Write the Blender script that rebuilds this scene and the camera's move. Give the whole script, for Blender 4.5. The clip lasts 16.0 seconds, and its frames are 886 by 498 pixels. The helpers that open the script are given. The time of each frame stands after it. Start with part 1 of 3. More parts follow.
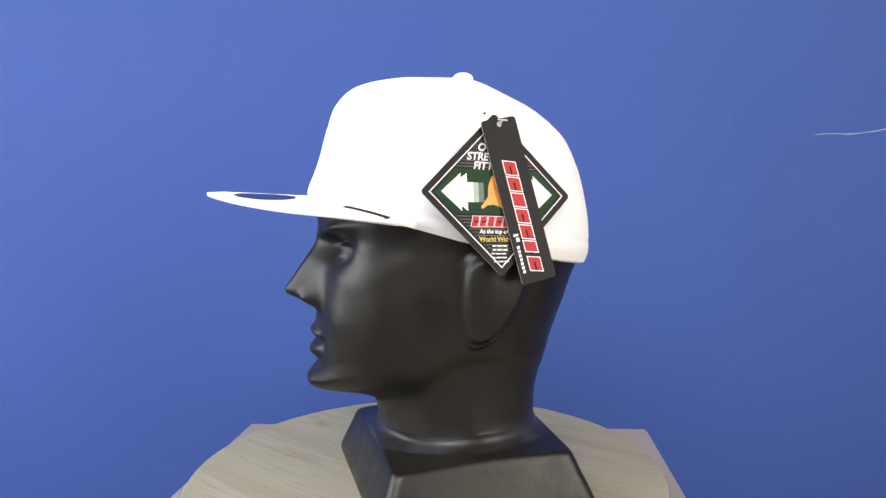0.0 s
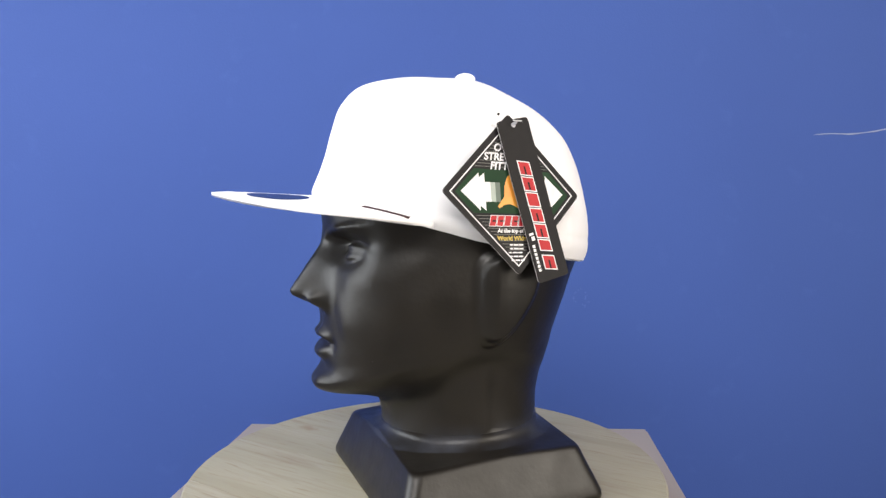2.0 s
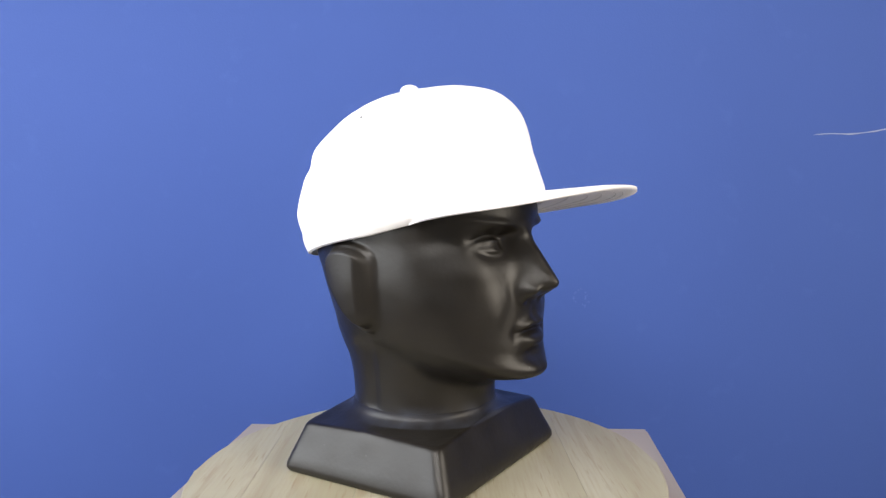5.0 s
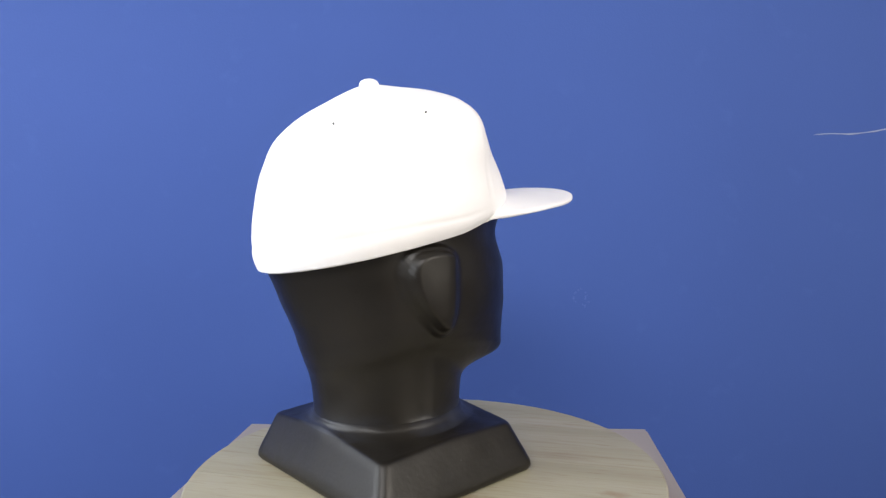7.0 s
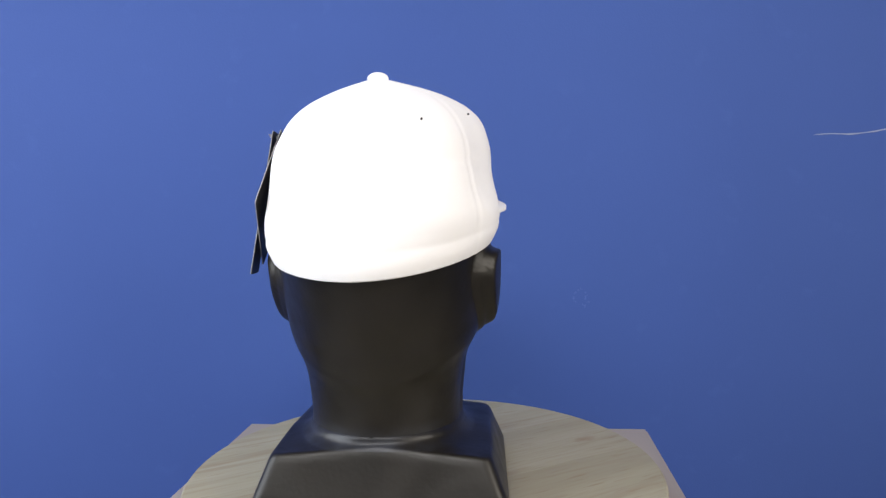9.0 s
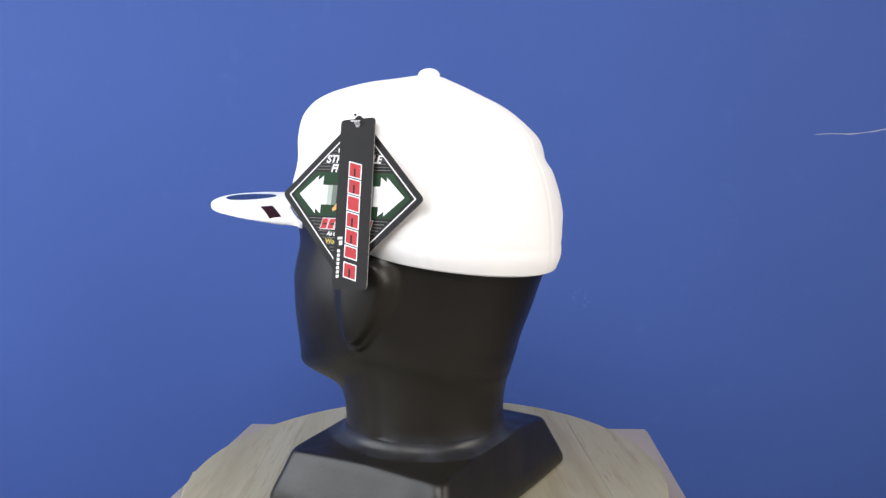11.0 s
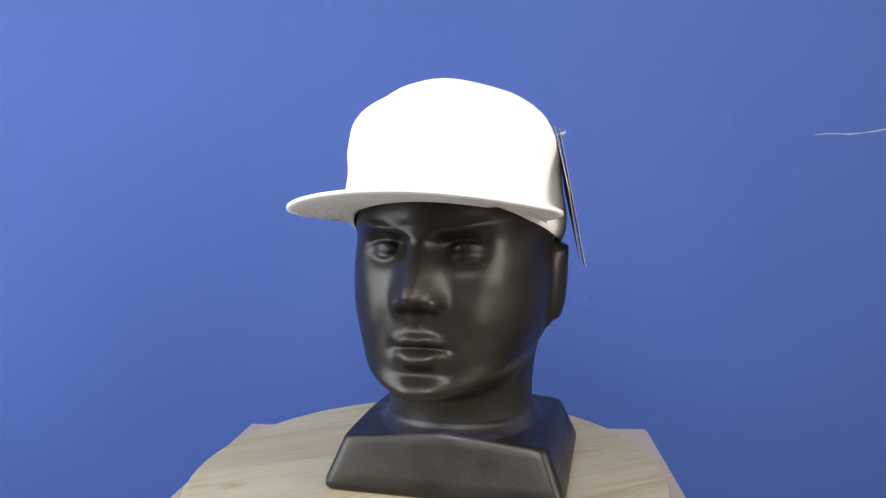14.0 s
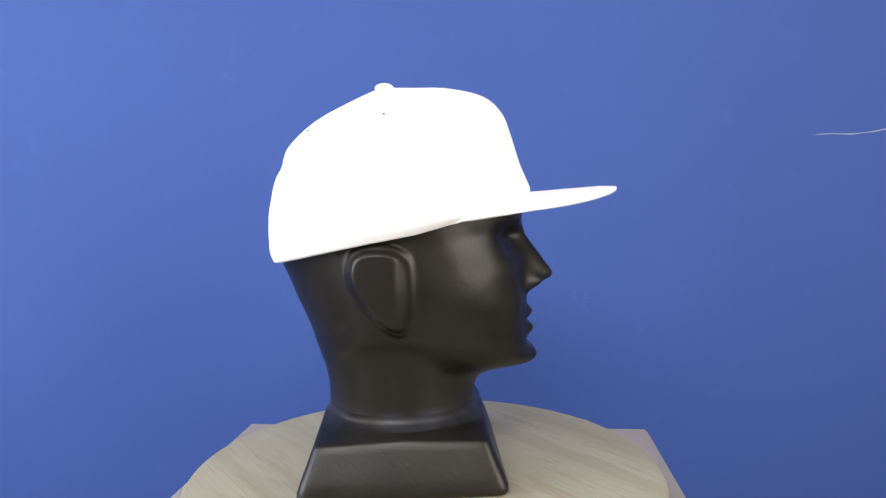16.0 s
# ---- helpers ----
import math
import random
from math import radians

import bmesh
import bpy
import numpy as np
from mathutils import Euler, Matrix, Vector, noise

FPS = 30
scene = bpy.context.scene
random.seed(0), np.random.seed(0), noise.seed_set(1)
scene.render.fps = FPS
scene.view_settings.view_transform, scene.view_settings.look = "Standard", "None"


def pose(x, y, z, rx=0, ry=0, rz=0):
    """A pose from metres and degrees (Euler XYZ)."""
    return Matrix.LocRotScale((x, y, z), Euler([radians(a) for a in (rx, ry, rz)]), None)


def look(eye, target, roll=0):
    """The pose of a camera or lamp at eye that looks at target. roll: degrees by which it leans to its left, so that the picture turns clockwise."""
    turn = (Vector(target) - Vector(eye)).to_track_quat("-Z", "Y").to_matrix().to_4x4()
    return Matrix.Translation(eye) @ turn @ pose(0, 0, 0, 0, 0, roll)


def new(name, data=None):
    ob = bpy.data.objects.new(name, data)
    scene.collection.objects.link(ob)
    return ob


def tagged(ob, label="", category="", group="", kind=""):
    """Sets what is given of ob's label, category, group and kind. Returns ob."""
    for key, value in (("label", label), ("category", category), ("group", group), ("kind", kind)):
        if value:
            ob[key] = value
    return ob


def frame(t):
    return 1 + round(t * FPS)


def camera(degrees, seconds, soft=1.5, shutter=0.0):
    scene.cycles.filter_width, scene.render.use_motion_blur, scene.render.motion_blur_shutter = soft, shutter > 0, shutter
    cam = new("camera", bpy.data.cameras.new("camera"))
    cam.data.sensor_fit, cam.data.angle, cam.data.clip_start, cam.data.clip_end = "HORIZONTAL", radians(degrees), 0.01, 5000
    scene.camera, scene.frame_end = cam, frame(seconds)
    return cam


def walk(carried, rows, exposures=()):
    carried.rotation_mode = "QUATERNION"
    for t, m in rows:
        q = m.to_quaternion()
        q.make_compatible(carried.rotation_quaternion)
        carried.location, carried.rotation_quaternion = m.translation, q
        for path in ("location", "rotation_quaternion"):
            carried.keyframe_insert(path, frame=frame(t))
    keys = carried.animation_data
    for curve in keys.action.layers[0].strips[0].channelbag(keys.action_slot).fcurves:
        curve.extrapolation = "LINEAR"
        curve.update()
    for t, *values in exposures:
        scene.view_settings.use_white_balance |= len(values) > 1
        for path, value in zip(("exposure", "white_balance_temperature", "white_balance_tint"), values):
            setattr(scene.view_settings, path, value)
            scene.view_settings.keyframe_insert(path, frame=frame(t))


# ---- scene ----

# ---------------------------------------------------------------- camera
cam = camera(64.8, 16.0, soft=1.4)
EYE = pose(0.0, -0.5208, 0.2086, 85.44, 0.98, -1.847)
walk(cam, [(0.0, EYE), (16.0, EYE)],
     exposures=[(0.0, -0.10, 6700, 11.0), (2.0, -0.10, 6700, 11.0), (3.0, -0.07, 6760, 11.0), (4.2, 0.11, 6850, 12.0), (6.3, -0.18, 6650, 10.5), (7.0, -0.24, 6600, 10.5), (9.0, -0.36, 6560, 10.5),
                (11.3, -0.32, 6500, 10.5), (12.5, -0.22, 6600, 10.5), (13.5, -0.12, 6740, 11.0), (14.5, 0.10, 6850, 12.0), (15.0, 0.13, 6850, 12.0), (16.0, -0.08, 6600, 11.0)])

# ---------------------------------------------------------------- light
FLOOR, CEIL = -0.80, 1.70
WALL_Y, BACK_Y, LEFT_X, RIGHT_X = 0.40, -2.40, -1.60, 1.50

world = bpy.data.worlds.new("world")
scene.world = world
world.use_nodes = True
wn = world.node_tree
sky = wn.nodes.new("ShaderNodeTexSky")
sky.sky_type, sky.sun_disc = "NISHITA", False
sky.sun_elevation, sky.sun_rotation = radians(40), radians(180)
wn.nodes["Background"].inputs["Strength"].default_value = 0.1
wn.links.new(sky.outputs[0], wn.nodes["Background"].inputs["Color"])


def area(name, eye, target, w, h, watts, colour):
    data = bpy.data.lights.new(name, "AREA")
    data.shape, data.size, data.size_y, data.energy, data.color = "RECTANGLE", w, h, watts, colour
    ob = new(name, data)
    ob.matrix_world = look(eye, target)
    return ob


# daylight in the openings of the two windows, one in each side wall: middle y, middle z, width, height
WIN_W = (-0.55, 0.72, 1.50, 1.50)
WIN_E = (-1.35, 0.72, 1.50, 1.50)
area("window_light", (LEFT_X + 0.03, WIN_W[0], WIN_W[1]), (0, WIN_W[0], WIN_W[1]), WIN_W[2] - 0.06, WIN_W[3] - 0.06, 48, (0.90, 0.95, 1.0))
area("window_light", (RIGHT_X - 0.03, WIN_E[0], WIN_E[1]), (0, WIN_E[0], WIN_E[1]), WIN_E[2] - 0.06, WIN_E[3] - 0.06, 46, (1.0, 0.92, 0.80))
# the lamp under the ceiling, over and behind the camera
area("ceiling_lamp", (-0.42, -1.70, 1.58), (0.0, 0.1, 0.15), 1.60, 1.00, 68, (1.0, 0.985, 0.97))


# ---------------------------------------------------------------- materials
def material(name, rough=0.6, metal=0.0):
    m = bpy.data.materials.new(name)
    m.use_nodes = True
    t = m.node_tree
    b = t.nodes["Principled BSDF"]
    b.inputs["Roughness"].default_value, b.inputs["Metallic"].default_value = rough, metal
    return m, t, b


def coords(t, scale=(1, 1, 1), rot=(0, 0, 0)):
    c, spin, mp = t.nodes.new("ShaderNodeTexCoord"), t.nodes.new("ShaderNodeMapping"), t.nodes.new("ShaderNodeMapping")
    spin.inputs["Rotation"].default_value, mp.inputs["Scale"].default_value = rot, scale
    t.links.new(c.outputs["Object"], spin.inputs["Vector"])
    t.links.new(spin.outputs[0], mp.inputs["Vector"])
    return mp.outputs[0]


def noise_tex(t, vec, scale, detail=3.0, distort=0.0):
    n = t.nodes.new("ShaderNodeTexNoise")
    n.inputs["Scale"].default_value, n.inputs["Detail"].default_value, n.inputs["Distortion"].default_value = scale, detail, distort
    t.links.new(vec, n.inputs["Vector"])
    return n.outputs["Fac"]


def ramp(t, fac, stops):
    r = t.nodes.new("ShaderNodeValToRGB")
    while len(r.color_ramp.elements) < len(stops):
        r.color_ramp.elements.new(0.5)
    for e, (p, c) in zip(r.color_ramp.elements, stops):
        e.position, e.color = p, (*c, 1)
    t.links.new(fac, r.inputs["Fac"])
    return r.outputs["Color"]


def bump(t, b, fac, strength, distance):
    n = t.nodes.new("ShaderNodeBump")
    n.inputs["Strength"].default_value, n.inputs["Distance"].default_value = strength, distance
    t.links.new(fac, n.inputs["Height"])
    t.links.new(n.outputs[0], b.inputs["Normal"])
    return n


def mixed(t, fac, a, c):
    m = t.nodes.new("ShaderNodeMix")
    m.data_type = "RGBA"
    for src, i in ((fac, 0), (a, 6), (c, 7)):
        if isinstance(src, (int, float)):
            m.inputs[i].default_value = src
        elif isinstance(src, tuple):
            m.inputs[i].default_value = (*src, 1)
        else:
            t.links.new(src, m.inputs[i])
    return m.outputs[2]


def varied(name, a, c, scale, rough=0.6, metal=0.0, relief=0.0, fine=900.0, distance=0.0004):
    """Two tones at a large scale and a fine relief."""
    m, t, b = material(name, rough, metal)
    v = coords(t)
    t.links.new(ramp(t, noise_tex(t, v, scale, 5.0), ((0.3, a), (0.7, c))), b.inputs["Base Color"])
    if relief:
        bump(t, b, noise_tex(t, v, fine, 3.0), relief, distance)
    return m


def plain(name, colour, rough=0.5):
    m, t, b = material(name, rough)
    v = coords(t)
    dark = tuple(0.86 * k for k in colour)
    t.links.new(ramp(t, noise_tex(t, v, 140.0, 2.0), ((0.35, dark), (0.65, colour))), b.inputs["Base Color"])
    return m


def blue_paint():
    m, t, b = material("blue_wall_paint", 0.68)
    v = coords(t)
    base = ramp(t, noise_tex(t, v, 1.6, 4.0), ((0.3, (0.044, 0.088, 0.305)), (0.7, (0.050, 0.099, 0.338))))
    marks = ramp(t, noise_tex(t, v, 23.0, 6.0), ((0.62, (0, 0, 0)), (0.8, (1, 1, 1))))
    t.links.new(mixed(t, marks, base, (0.055, 0.106, 0.355)), b.inputs["Base Color"])
    bump(t, b, noise_tex(t, v, 420.0, 3.0), 0.25, 0.0006)
    b.inputs["Specular IOR Level"].default_value = 0.2
    return m


def black_plastic():
    m, t, b = material("black_plastic", 0.34)
    v = coords(t)
    base = ramp(t, noise_tex(t, v, 30.0, 5.0), ((0.3, (0.0080, 0.0068, 0.0056)), (0.7, (0.0135, 0.0113, 0.0090))))
    # dusty wear along the joint of neck and foot
    sep = t.nodes.new("ShaderNodeSeparateXYZ")
    t.links.new(v, sep.inputs[0])
    band = t.nodes.new("ShaderNodeMapRange")
    band.interpolation_type = "SMOOTHSTEP"
    for i, value in ((1, 0.058), (2, 0.046), (3, 0.0), (4, 1.0)):
        band.inputs[i].default_value = value
    t.links.new(sep.outputs[2], band.inputs[0])
    lower = t.nodes.new("ShaderNodeMath")
    lower.operation = "GREATER_THAN"
    lower.inputs[1].default_value = 0.0405
    t.links.new(sep.outputs[2], lower.inputs[0])
    dust = ramp(t, noise_tex(t, v, 42.0, 6.0), ((0.36, (0, 0, 0)), (0.82, (1, 1, 1))))
    for other in (band.outputs[0], lower.outputs[0]):
        mul = t.nodes.new("ShaderNodeMath")
        mul.operation = "MULTIPLY"
        t.links.new(dust, mul.inputs[0])
        t.links.new(other, mul.inputs[1])
        dust = mul.outputs[0]
    base = mixed(t, dust, base, (0.042, 0.046, 0.060))
    # pale flecks
    fleck = ramp(t, noise_tex(t, v, 230.0, 2.0), ((0.79, (0, 0, 0)), (0.81, (1, 1, 1))))
    t.links.new(mixed(t, fleck, base, (0.06, 0.06, 0.06)), b.inputs["Base Color"])
    t.links.new(ramp(t, noise_tex(t, v, 55.0, 6.0), ((0.3, (0.32, 0.32, 0.32)), (0.75, (0.46, 0.46, 0.46)))), b.inputs["Roughness"])
    fine = bump(t, b, noise_tex(t, v, 330.0, 4.0), 0.20, 0.0006)
    wavy = t.nodes.new("ShaderNodeBump")
    wavy.inputs["Strength"].default_value, wavy.inputs["Distance"].default_value = 0.4, 0.0013
    t.links.new(noise_tex(t, v, 34.0, 2.0, 0.2), wavy.inputs["Height"])
    t.links.new(wavy.outputs[0], fine.inputs["Normal"])
    b.inputs["Specular IOR Level"].default_value = 0.40
    return m


def white_twill():
    m, t, b = material("white_twill", 0.85)
    v = coords(t)
    t.links.new(ramp(t, noise_tex(t, v, 16.0, 4.0), ((0.3, (0.87, 0.86, 0.88)), (0.7, (0.92, 0.91, 0.92)))), b.inputs["Base Color"])
    bump(t, b, noise_tex(t, coords(t, (1, 1, 1.6), (0.5, 0.6, 0.3)), 1300.0, 2.0), 0.2, 0.0003)
    b.inputs["Sheen Weight"].default_value = 0.15
    return m


GRAIN = radians(-42)


def pine():
    m, t, b = material("pine_wood", 0.55)
    v = coords(t, (3.0, 42.0, 42.0), (0, 0, -GRAIN))
    info = t.nodes.new("ShaderNodeObjectInfo")
    shift = t.nodes.new("ShaderNodeVectorMath")
    shift.operation = "ADD"
    t.links.new(v, shift.inputs[0])
    comb = t.nodes.new("ShaderNodeCombineXYZ")
    mul = t.nodes.new("ShaderNodeMath")
    mul.operation = "MULTIPLY"
    mul.inputs[1].default_value = 37.0
    t.links.new(info.outputs["Random"], mul.inputs[0])
    t.links.new(mul.outputs[0], comb.inputs[0])
    t.links.new(comb.outputs[0], shift.inputs[1])
    v = shift.outputs[0]
    broad = ramp(t, noise_tex(t, v, 0.55, 4.0, 0.6), ((0.25, (0.325, 0.292, 0.195)), (0.5, (0.402, 0.374, 0.264)), (0.8, (0.452, 0.432, 0.332))))
    streak = ramp(t, noise_tex(t, v, 2.3, 6.0, 0.8), ((0.55, (0, 0, 0)), (0.74, (0.75, 0.75, 0.75))))
    col = mixed(t, streak, broad, (0.30, 0.235, 0.145))
    fine = ramp(t, noise_tex(t, v, 9.0, 3.0), ((0.45, (0, 0, 0)), (0.8, (0.5, 0.5, 0.5))))
    col = mixed(t, fine, col, (0.34, 0.27, 0.185))
    pores = ramp(t, noise_tex(t, coords(t, (26.0, 330.0, 330.0), (0, 0, -GRAIN)), 1.0, 3.0), ((0.60, (0, 0, 0)), (0.72, (0.55, 0.55, 0.55))))
    col = mixed(t, pores, col, (0.27, 0.19, 0.11))
    # one brown knot, drawn out along the grain
    far = t.nodes.new("ShaderNodeVectorMath")
    far.operation = "DISTANCE"
    kx, ky = -0.0937 * math.cos(GRAIN) + 0.1068 * math.sin(GRAIN), 0.0937 * math.sin(GRAIN) + 0.1068 * math.cos(GRAIN)
    t.links.new(coords(t, (0.55, 1.0, 0.0), (0, 0, -GRAIN)), far.inputs[0])
    far.inputs[1].default_value = (kx * 0.55, ky, 0)
    ringed = t.nodes.new("ShaderNodeMath")
    ringed.operation = "MULTIPLY_ADD"
    ringed.inputs[1].default_value = 0.010
    t.links.new(noise_tex(t, coords(t), 120.0, 3.0), ringed.inputs[0])
    t.links.new(far.outputs["Value"], ringed.inputs[2])
    spot = ramp(t, ringed.outputs[0], ((0.006, (0.8, 0.8, 0.8)), (0.012, (0, 0, 0))))
    t.links.new(mixed(t, spot, col, (0.30, 0.21, 0.12)), b.inputs["Base Color"])
    bump(t, b, noise_tex(t, v, 6.0, 4.0), 0.15, 0.0005)
    return m


BLUE, BLACK, WHITE, PINE = blue_paint(), black_plastic(), white_twill(), pine()
ROOM = varied("room_plaster", (0.145, 0.138, 0.130), (0.185, 0.176, 0.165), 3.0, 0.8, relief=0.2)
FLOOR_M = varied("grey_floor", (0.20, 0.19, 0.18), (0.28, 0.27, 0.25), 4.0, 0.6, relief=0.2)
BOARD = varied("pale_laminate", (0.35, 0.305, 0.28), (0.40, 0.355, 0.318), 9.0, 0.5, relief=0.1)
FRAME_M = varied("window_frame_white", (0.74, 0.74, 0.73), (0.80, 0.80, 0.79), 8.0, 0.4)
RUB = plain("rubbed_blue", (0.062, 0.118, 0.40), 0.7)
SCUFF = plain("pale_scuff", (0.30, 0.34, 0.50), 0.7)
INK_M = varied("dark_red_label", (0.012, 0.006, 0.01), (0.045, 0.006, 0.01), 120.0, 0.8)
INK_M.node_tree.nodes["Principled BSDF"].inputs["Specular IOR Level"].default_value = 0.1
THREAD = plain("pale_thread", (0.66, 0.64, 0.66), 0.8)
DARK = plain("dark_eyelet", (0.02, 0.02, 0.025), 0.8)
CARD = plain("black_card", (0.016, 0.0145, 0.0155), 0.45)
CARD.node_tree.nodes["Principled BSDF"].inputs["Specular IOR Level"].default_value = 0.13
CORE = plain("pale_card_core", (0.42, 0.40, 0.40), 0.7)
INK_W = plain("white_ink", (0.78, 0.77, 0.79), 0.4)
INK_R = plain("red_ink", (0.48, 0.012, 0.018), 0.6)
INK_G = plain("grey_ink", (0.13, 0.13, 0.12), 0.4)
INK_PALE = plain("pale_green_ink", (0.36, 0.42, 0.37), 0.4)
INK_MID = plain("mid_green_ink", (0.10, 0.14, 0.11), 0.4)
INK_GREEN = varied("green_ink", (0.012, 0.035, 0.017), (0.02, 0.055, 0.026), 30.0, 0.6)
INK_GREEN.node_tree.nodes["Principled BSDF"].inputs["Specular IOR Level"].default_value = 0.15
INK_O = varied("orange_ink", (0.72, 0.26, 0.03), (0.83, 0.42, 0.06), 60.0, 0.4)
INK_Y = plain("yellow_ink", (0.62, 0.43, 0.05), 0.4)
FOIL = varied("dark_blue_foil", (0.015, 0.02, 0.05), (0.03, 0.04, 0.10), 60.0, 0.18, 0.6)
NYLON = plain("clear_nylon", (0.55, 0.55, 0.58), 0.3)


# ---------------------------------------------------------------- mesh helpers
def finish(name, bm, mat, parent=None, label="", smooth=True):
    bmesh.ops.recalc_face_normals(bm, faces=bm.faces)
    me = bpy.data.meshes.new(name)
    bm.to_mesh(me)
    bm.free()
    if smooth:
        me.polygons.foreach_set("use_smooth", [True] * len(me.polygons))
    me.materials.append(mat)
    ob = new(name, me)
    ob.parent = parent
    if label:
        ob["label"] = label
    return ob


def part(name, bm, mat, parent, label="", smooth=False):
    return finish(name, bm, mat, parent, label, smooth)


def box(bm, x0, x1, y0, y1, z0, z1, bevel=0.0, m=None):
    vs = [bm.verts.new((x, y, z)) for x in (x0, x1) for y in (y0, y1) for z in (z0, z1)]
    fs = [bm.faces.new([vs[i] for i in f]) for f in ((0, 1, 3, 2), (4, 6, 7, 5), (0, 4, 5, 1), (2, 3, 7, 6), (0, 2, 6, 4), (1, 5, 7, 3))]
    if bevel:
        es = {e for f in fs for e in f.edges}
        r = bmesh.ops.bevel(bm, geom=list(es), offset=bevel, segments=2, affect="EDGES")
        vs = list({v for f in r["faces"] for v in f.verts} | {v for v in vs if v.is_valid})
    if m:
        bmesh.ops.transform(bm, matrix=m, verts=vs)
    return bm


def slab(bm, outline, z0, z1, m=None):
    """A flat plate with the given outline, between two heights."""
    lo = [bm.verts.new((x, y, z0)) for x, y in outline]
    hi = [bm.verts.new((x, y, z1)) for x, y in outline]
    n = len(outline)
    bm.faces.new(hi)
    bm.faces.new(lo[::-1])
    for i in range(n):
        bm.faces.new((lo[i], lo[(i + 1) % n], hi[(i + 1) % n], hi[i]))
    if m:
        bmesh.ops.transform(bm, matrix=m, verts=lo + hi)
    return bm


def rounded(points, r, k=4):
    """The outline with its corners rounded."""
    out, n = [], len(points)
    for i in range(n):
        p, a, c = Vector(points[i]), Vector(points[i - 1]), Vector(points[(i + 1) % n])
        u, w = (a - p).normalized(), (c - p).normalized()
        cut = r / math.tan(u.angle(w) / 2)
        s, e = p + u * cut, p + w * cut
        for j in range(k + 1):
            f = j / k
            q = s * (1 - f) ** 2 + p * 2 * f * (1 - f) + e * f * f
            out.append((q.x, q.y))
    return out


def filled(points, k):
    """The outline with k points put into each of its long straight runs."""
    out, n = [], len(points)
    for i in range(n):
        p, q = Vector(points[i]), Vector(points[(i + 1) % n])
        out.append((p.x, p.y))
        if (q - p).length > 30:
            out += [tuple(p.lerp(q, (j + 1) / (k + 1))) for j in range(k)]
    return out


def grid_faces(bm, rows, closed=True):
    for a, b in zip(rows, rows[1:]):
        n = len(a)
        for i in range(n if closed else n - 1):
            j = (i + 1) % n
            bm.faces.new((a[i], a[j], b[j], b[i]))


def spline(table, steps):
    """Rows of numbers between the given rows, on a smooth curve."""
    a = np.array(table, float)
    n = len(a)
    out = []
    for u in np.linspace(0, n - 1, steps):
        i = min(int(u), n - 2)
        f = u - i
        p0, p1, p2, p3 = a[max(i - 1, 0)], a[i], a[i + 1], a[min(i + 2, n - 1)]
        out.append(0.5 * (2 * p1 + (p2 - p0) * f + (2 * p0 - 5 * p1 + 4 * p2 - p3) * f * f + (3 * p1 - p0 - 3 * p2 + p3) * f ** 3))
    return np.array(out)


def gauss(v, c, s):
    return math.exp(-(((v - c) / s) ** 2))


def step(a, b, v):
    f = min(1.0, max(0.0, (v - a) / (b - a)))
    return f * f * (3 - 2 * f)


# ---------------------------------------------------------------- the room
def wall_box(name, x0, x1, y0, y1, z0, z1, mat):
    return tagged(finish(name, box(bmesh.new(), x0, x1, y0, y1, z0, z1), mat, smooth=False), kind="structure")


T = 0.12
tagged(wall_box("wall_north", LEFT_X - T, RIGHT_X + T, WALL_Y, WALL_Y + T, FLOOR, CEIL, BLUE), "matt blue painted wall with faint scuffs", "wall")
tagged(wall_box("wall_south", LEFT_X - T, RIGHT_X + T, BACK_Y - T, BACK_Y, FLOOR, CEIL, ROOM), "plain grey plastered wall", "wall")
tagged(wall_box("floor", LEFT_X - T, RIGHT_X + T, BACK_Y - T, WALL_Y + T, FLOOR - T, FLOOR, FLOOR_M), "plain grey floor", "floor")
tagged(wall_box("ceiling", LEFT_X - T, RIGHT_X + T, BACK_Y - T, WALL_Y + T, CEIL, CEIL + T, ROOM), "plain pale ceiling", "ceiling")


def side_wall(name, x0, x1, win, k):
    """A side wall with a window opening and its frame."""
    bm = bmesh.new()
    y, z, w, h = win
    box(bm, x0, x1, BACK_Y, y - w / 2, FLOOR, CEIL)
    box(bm, x0, x1, y + w / 2, WALL_Y, FLOOR, CEIL)
    box(bm, x0, x1, y - w / 2, y + w / 2, FLOOR, z - h / 2)
    box(bm, x0, x1, y - w / 2, y + w / 2, z + h / 2, CEIL)
    tagged(finish(name, bm, ROOM, smooth=False), "plain grey plastered wall with a window opening", "wall", kind="structure")
    ob = tagged(new(f"window_{k}"), "plain white framed window", "window", kind="structure")
    ob.matrix_world = pose((x0 + x1) / 2, y, z)
    for a in ((-w / 2, w / 2, h / 2 - 0.03, h / 2), (-w / 2, w / 2, -h / 2, -h / 2 + 0.03), (-w / 2, -w / 2 + 0.03, -h / 2 + 0.03, h / 2 - 0.03), (w / 2 - 0.03, w / 2, -h / 2 + 0.03, h / 2 - 0.03)):
        part("window_frame", box(bmesh.new(), -0.02, 0.02, *a), FRAME_M, ob)


side_wall("wall_west", LEFT_X - T, LEFT_X, WIN_W, 1)
side_wall("wall_east", RIGHT_X, RIGHT_X + T, WIN_E, 2)


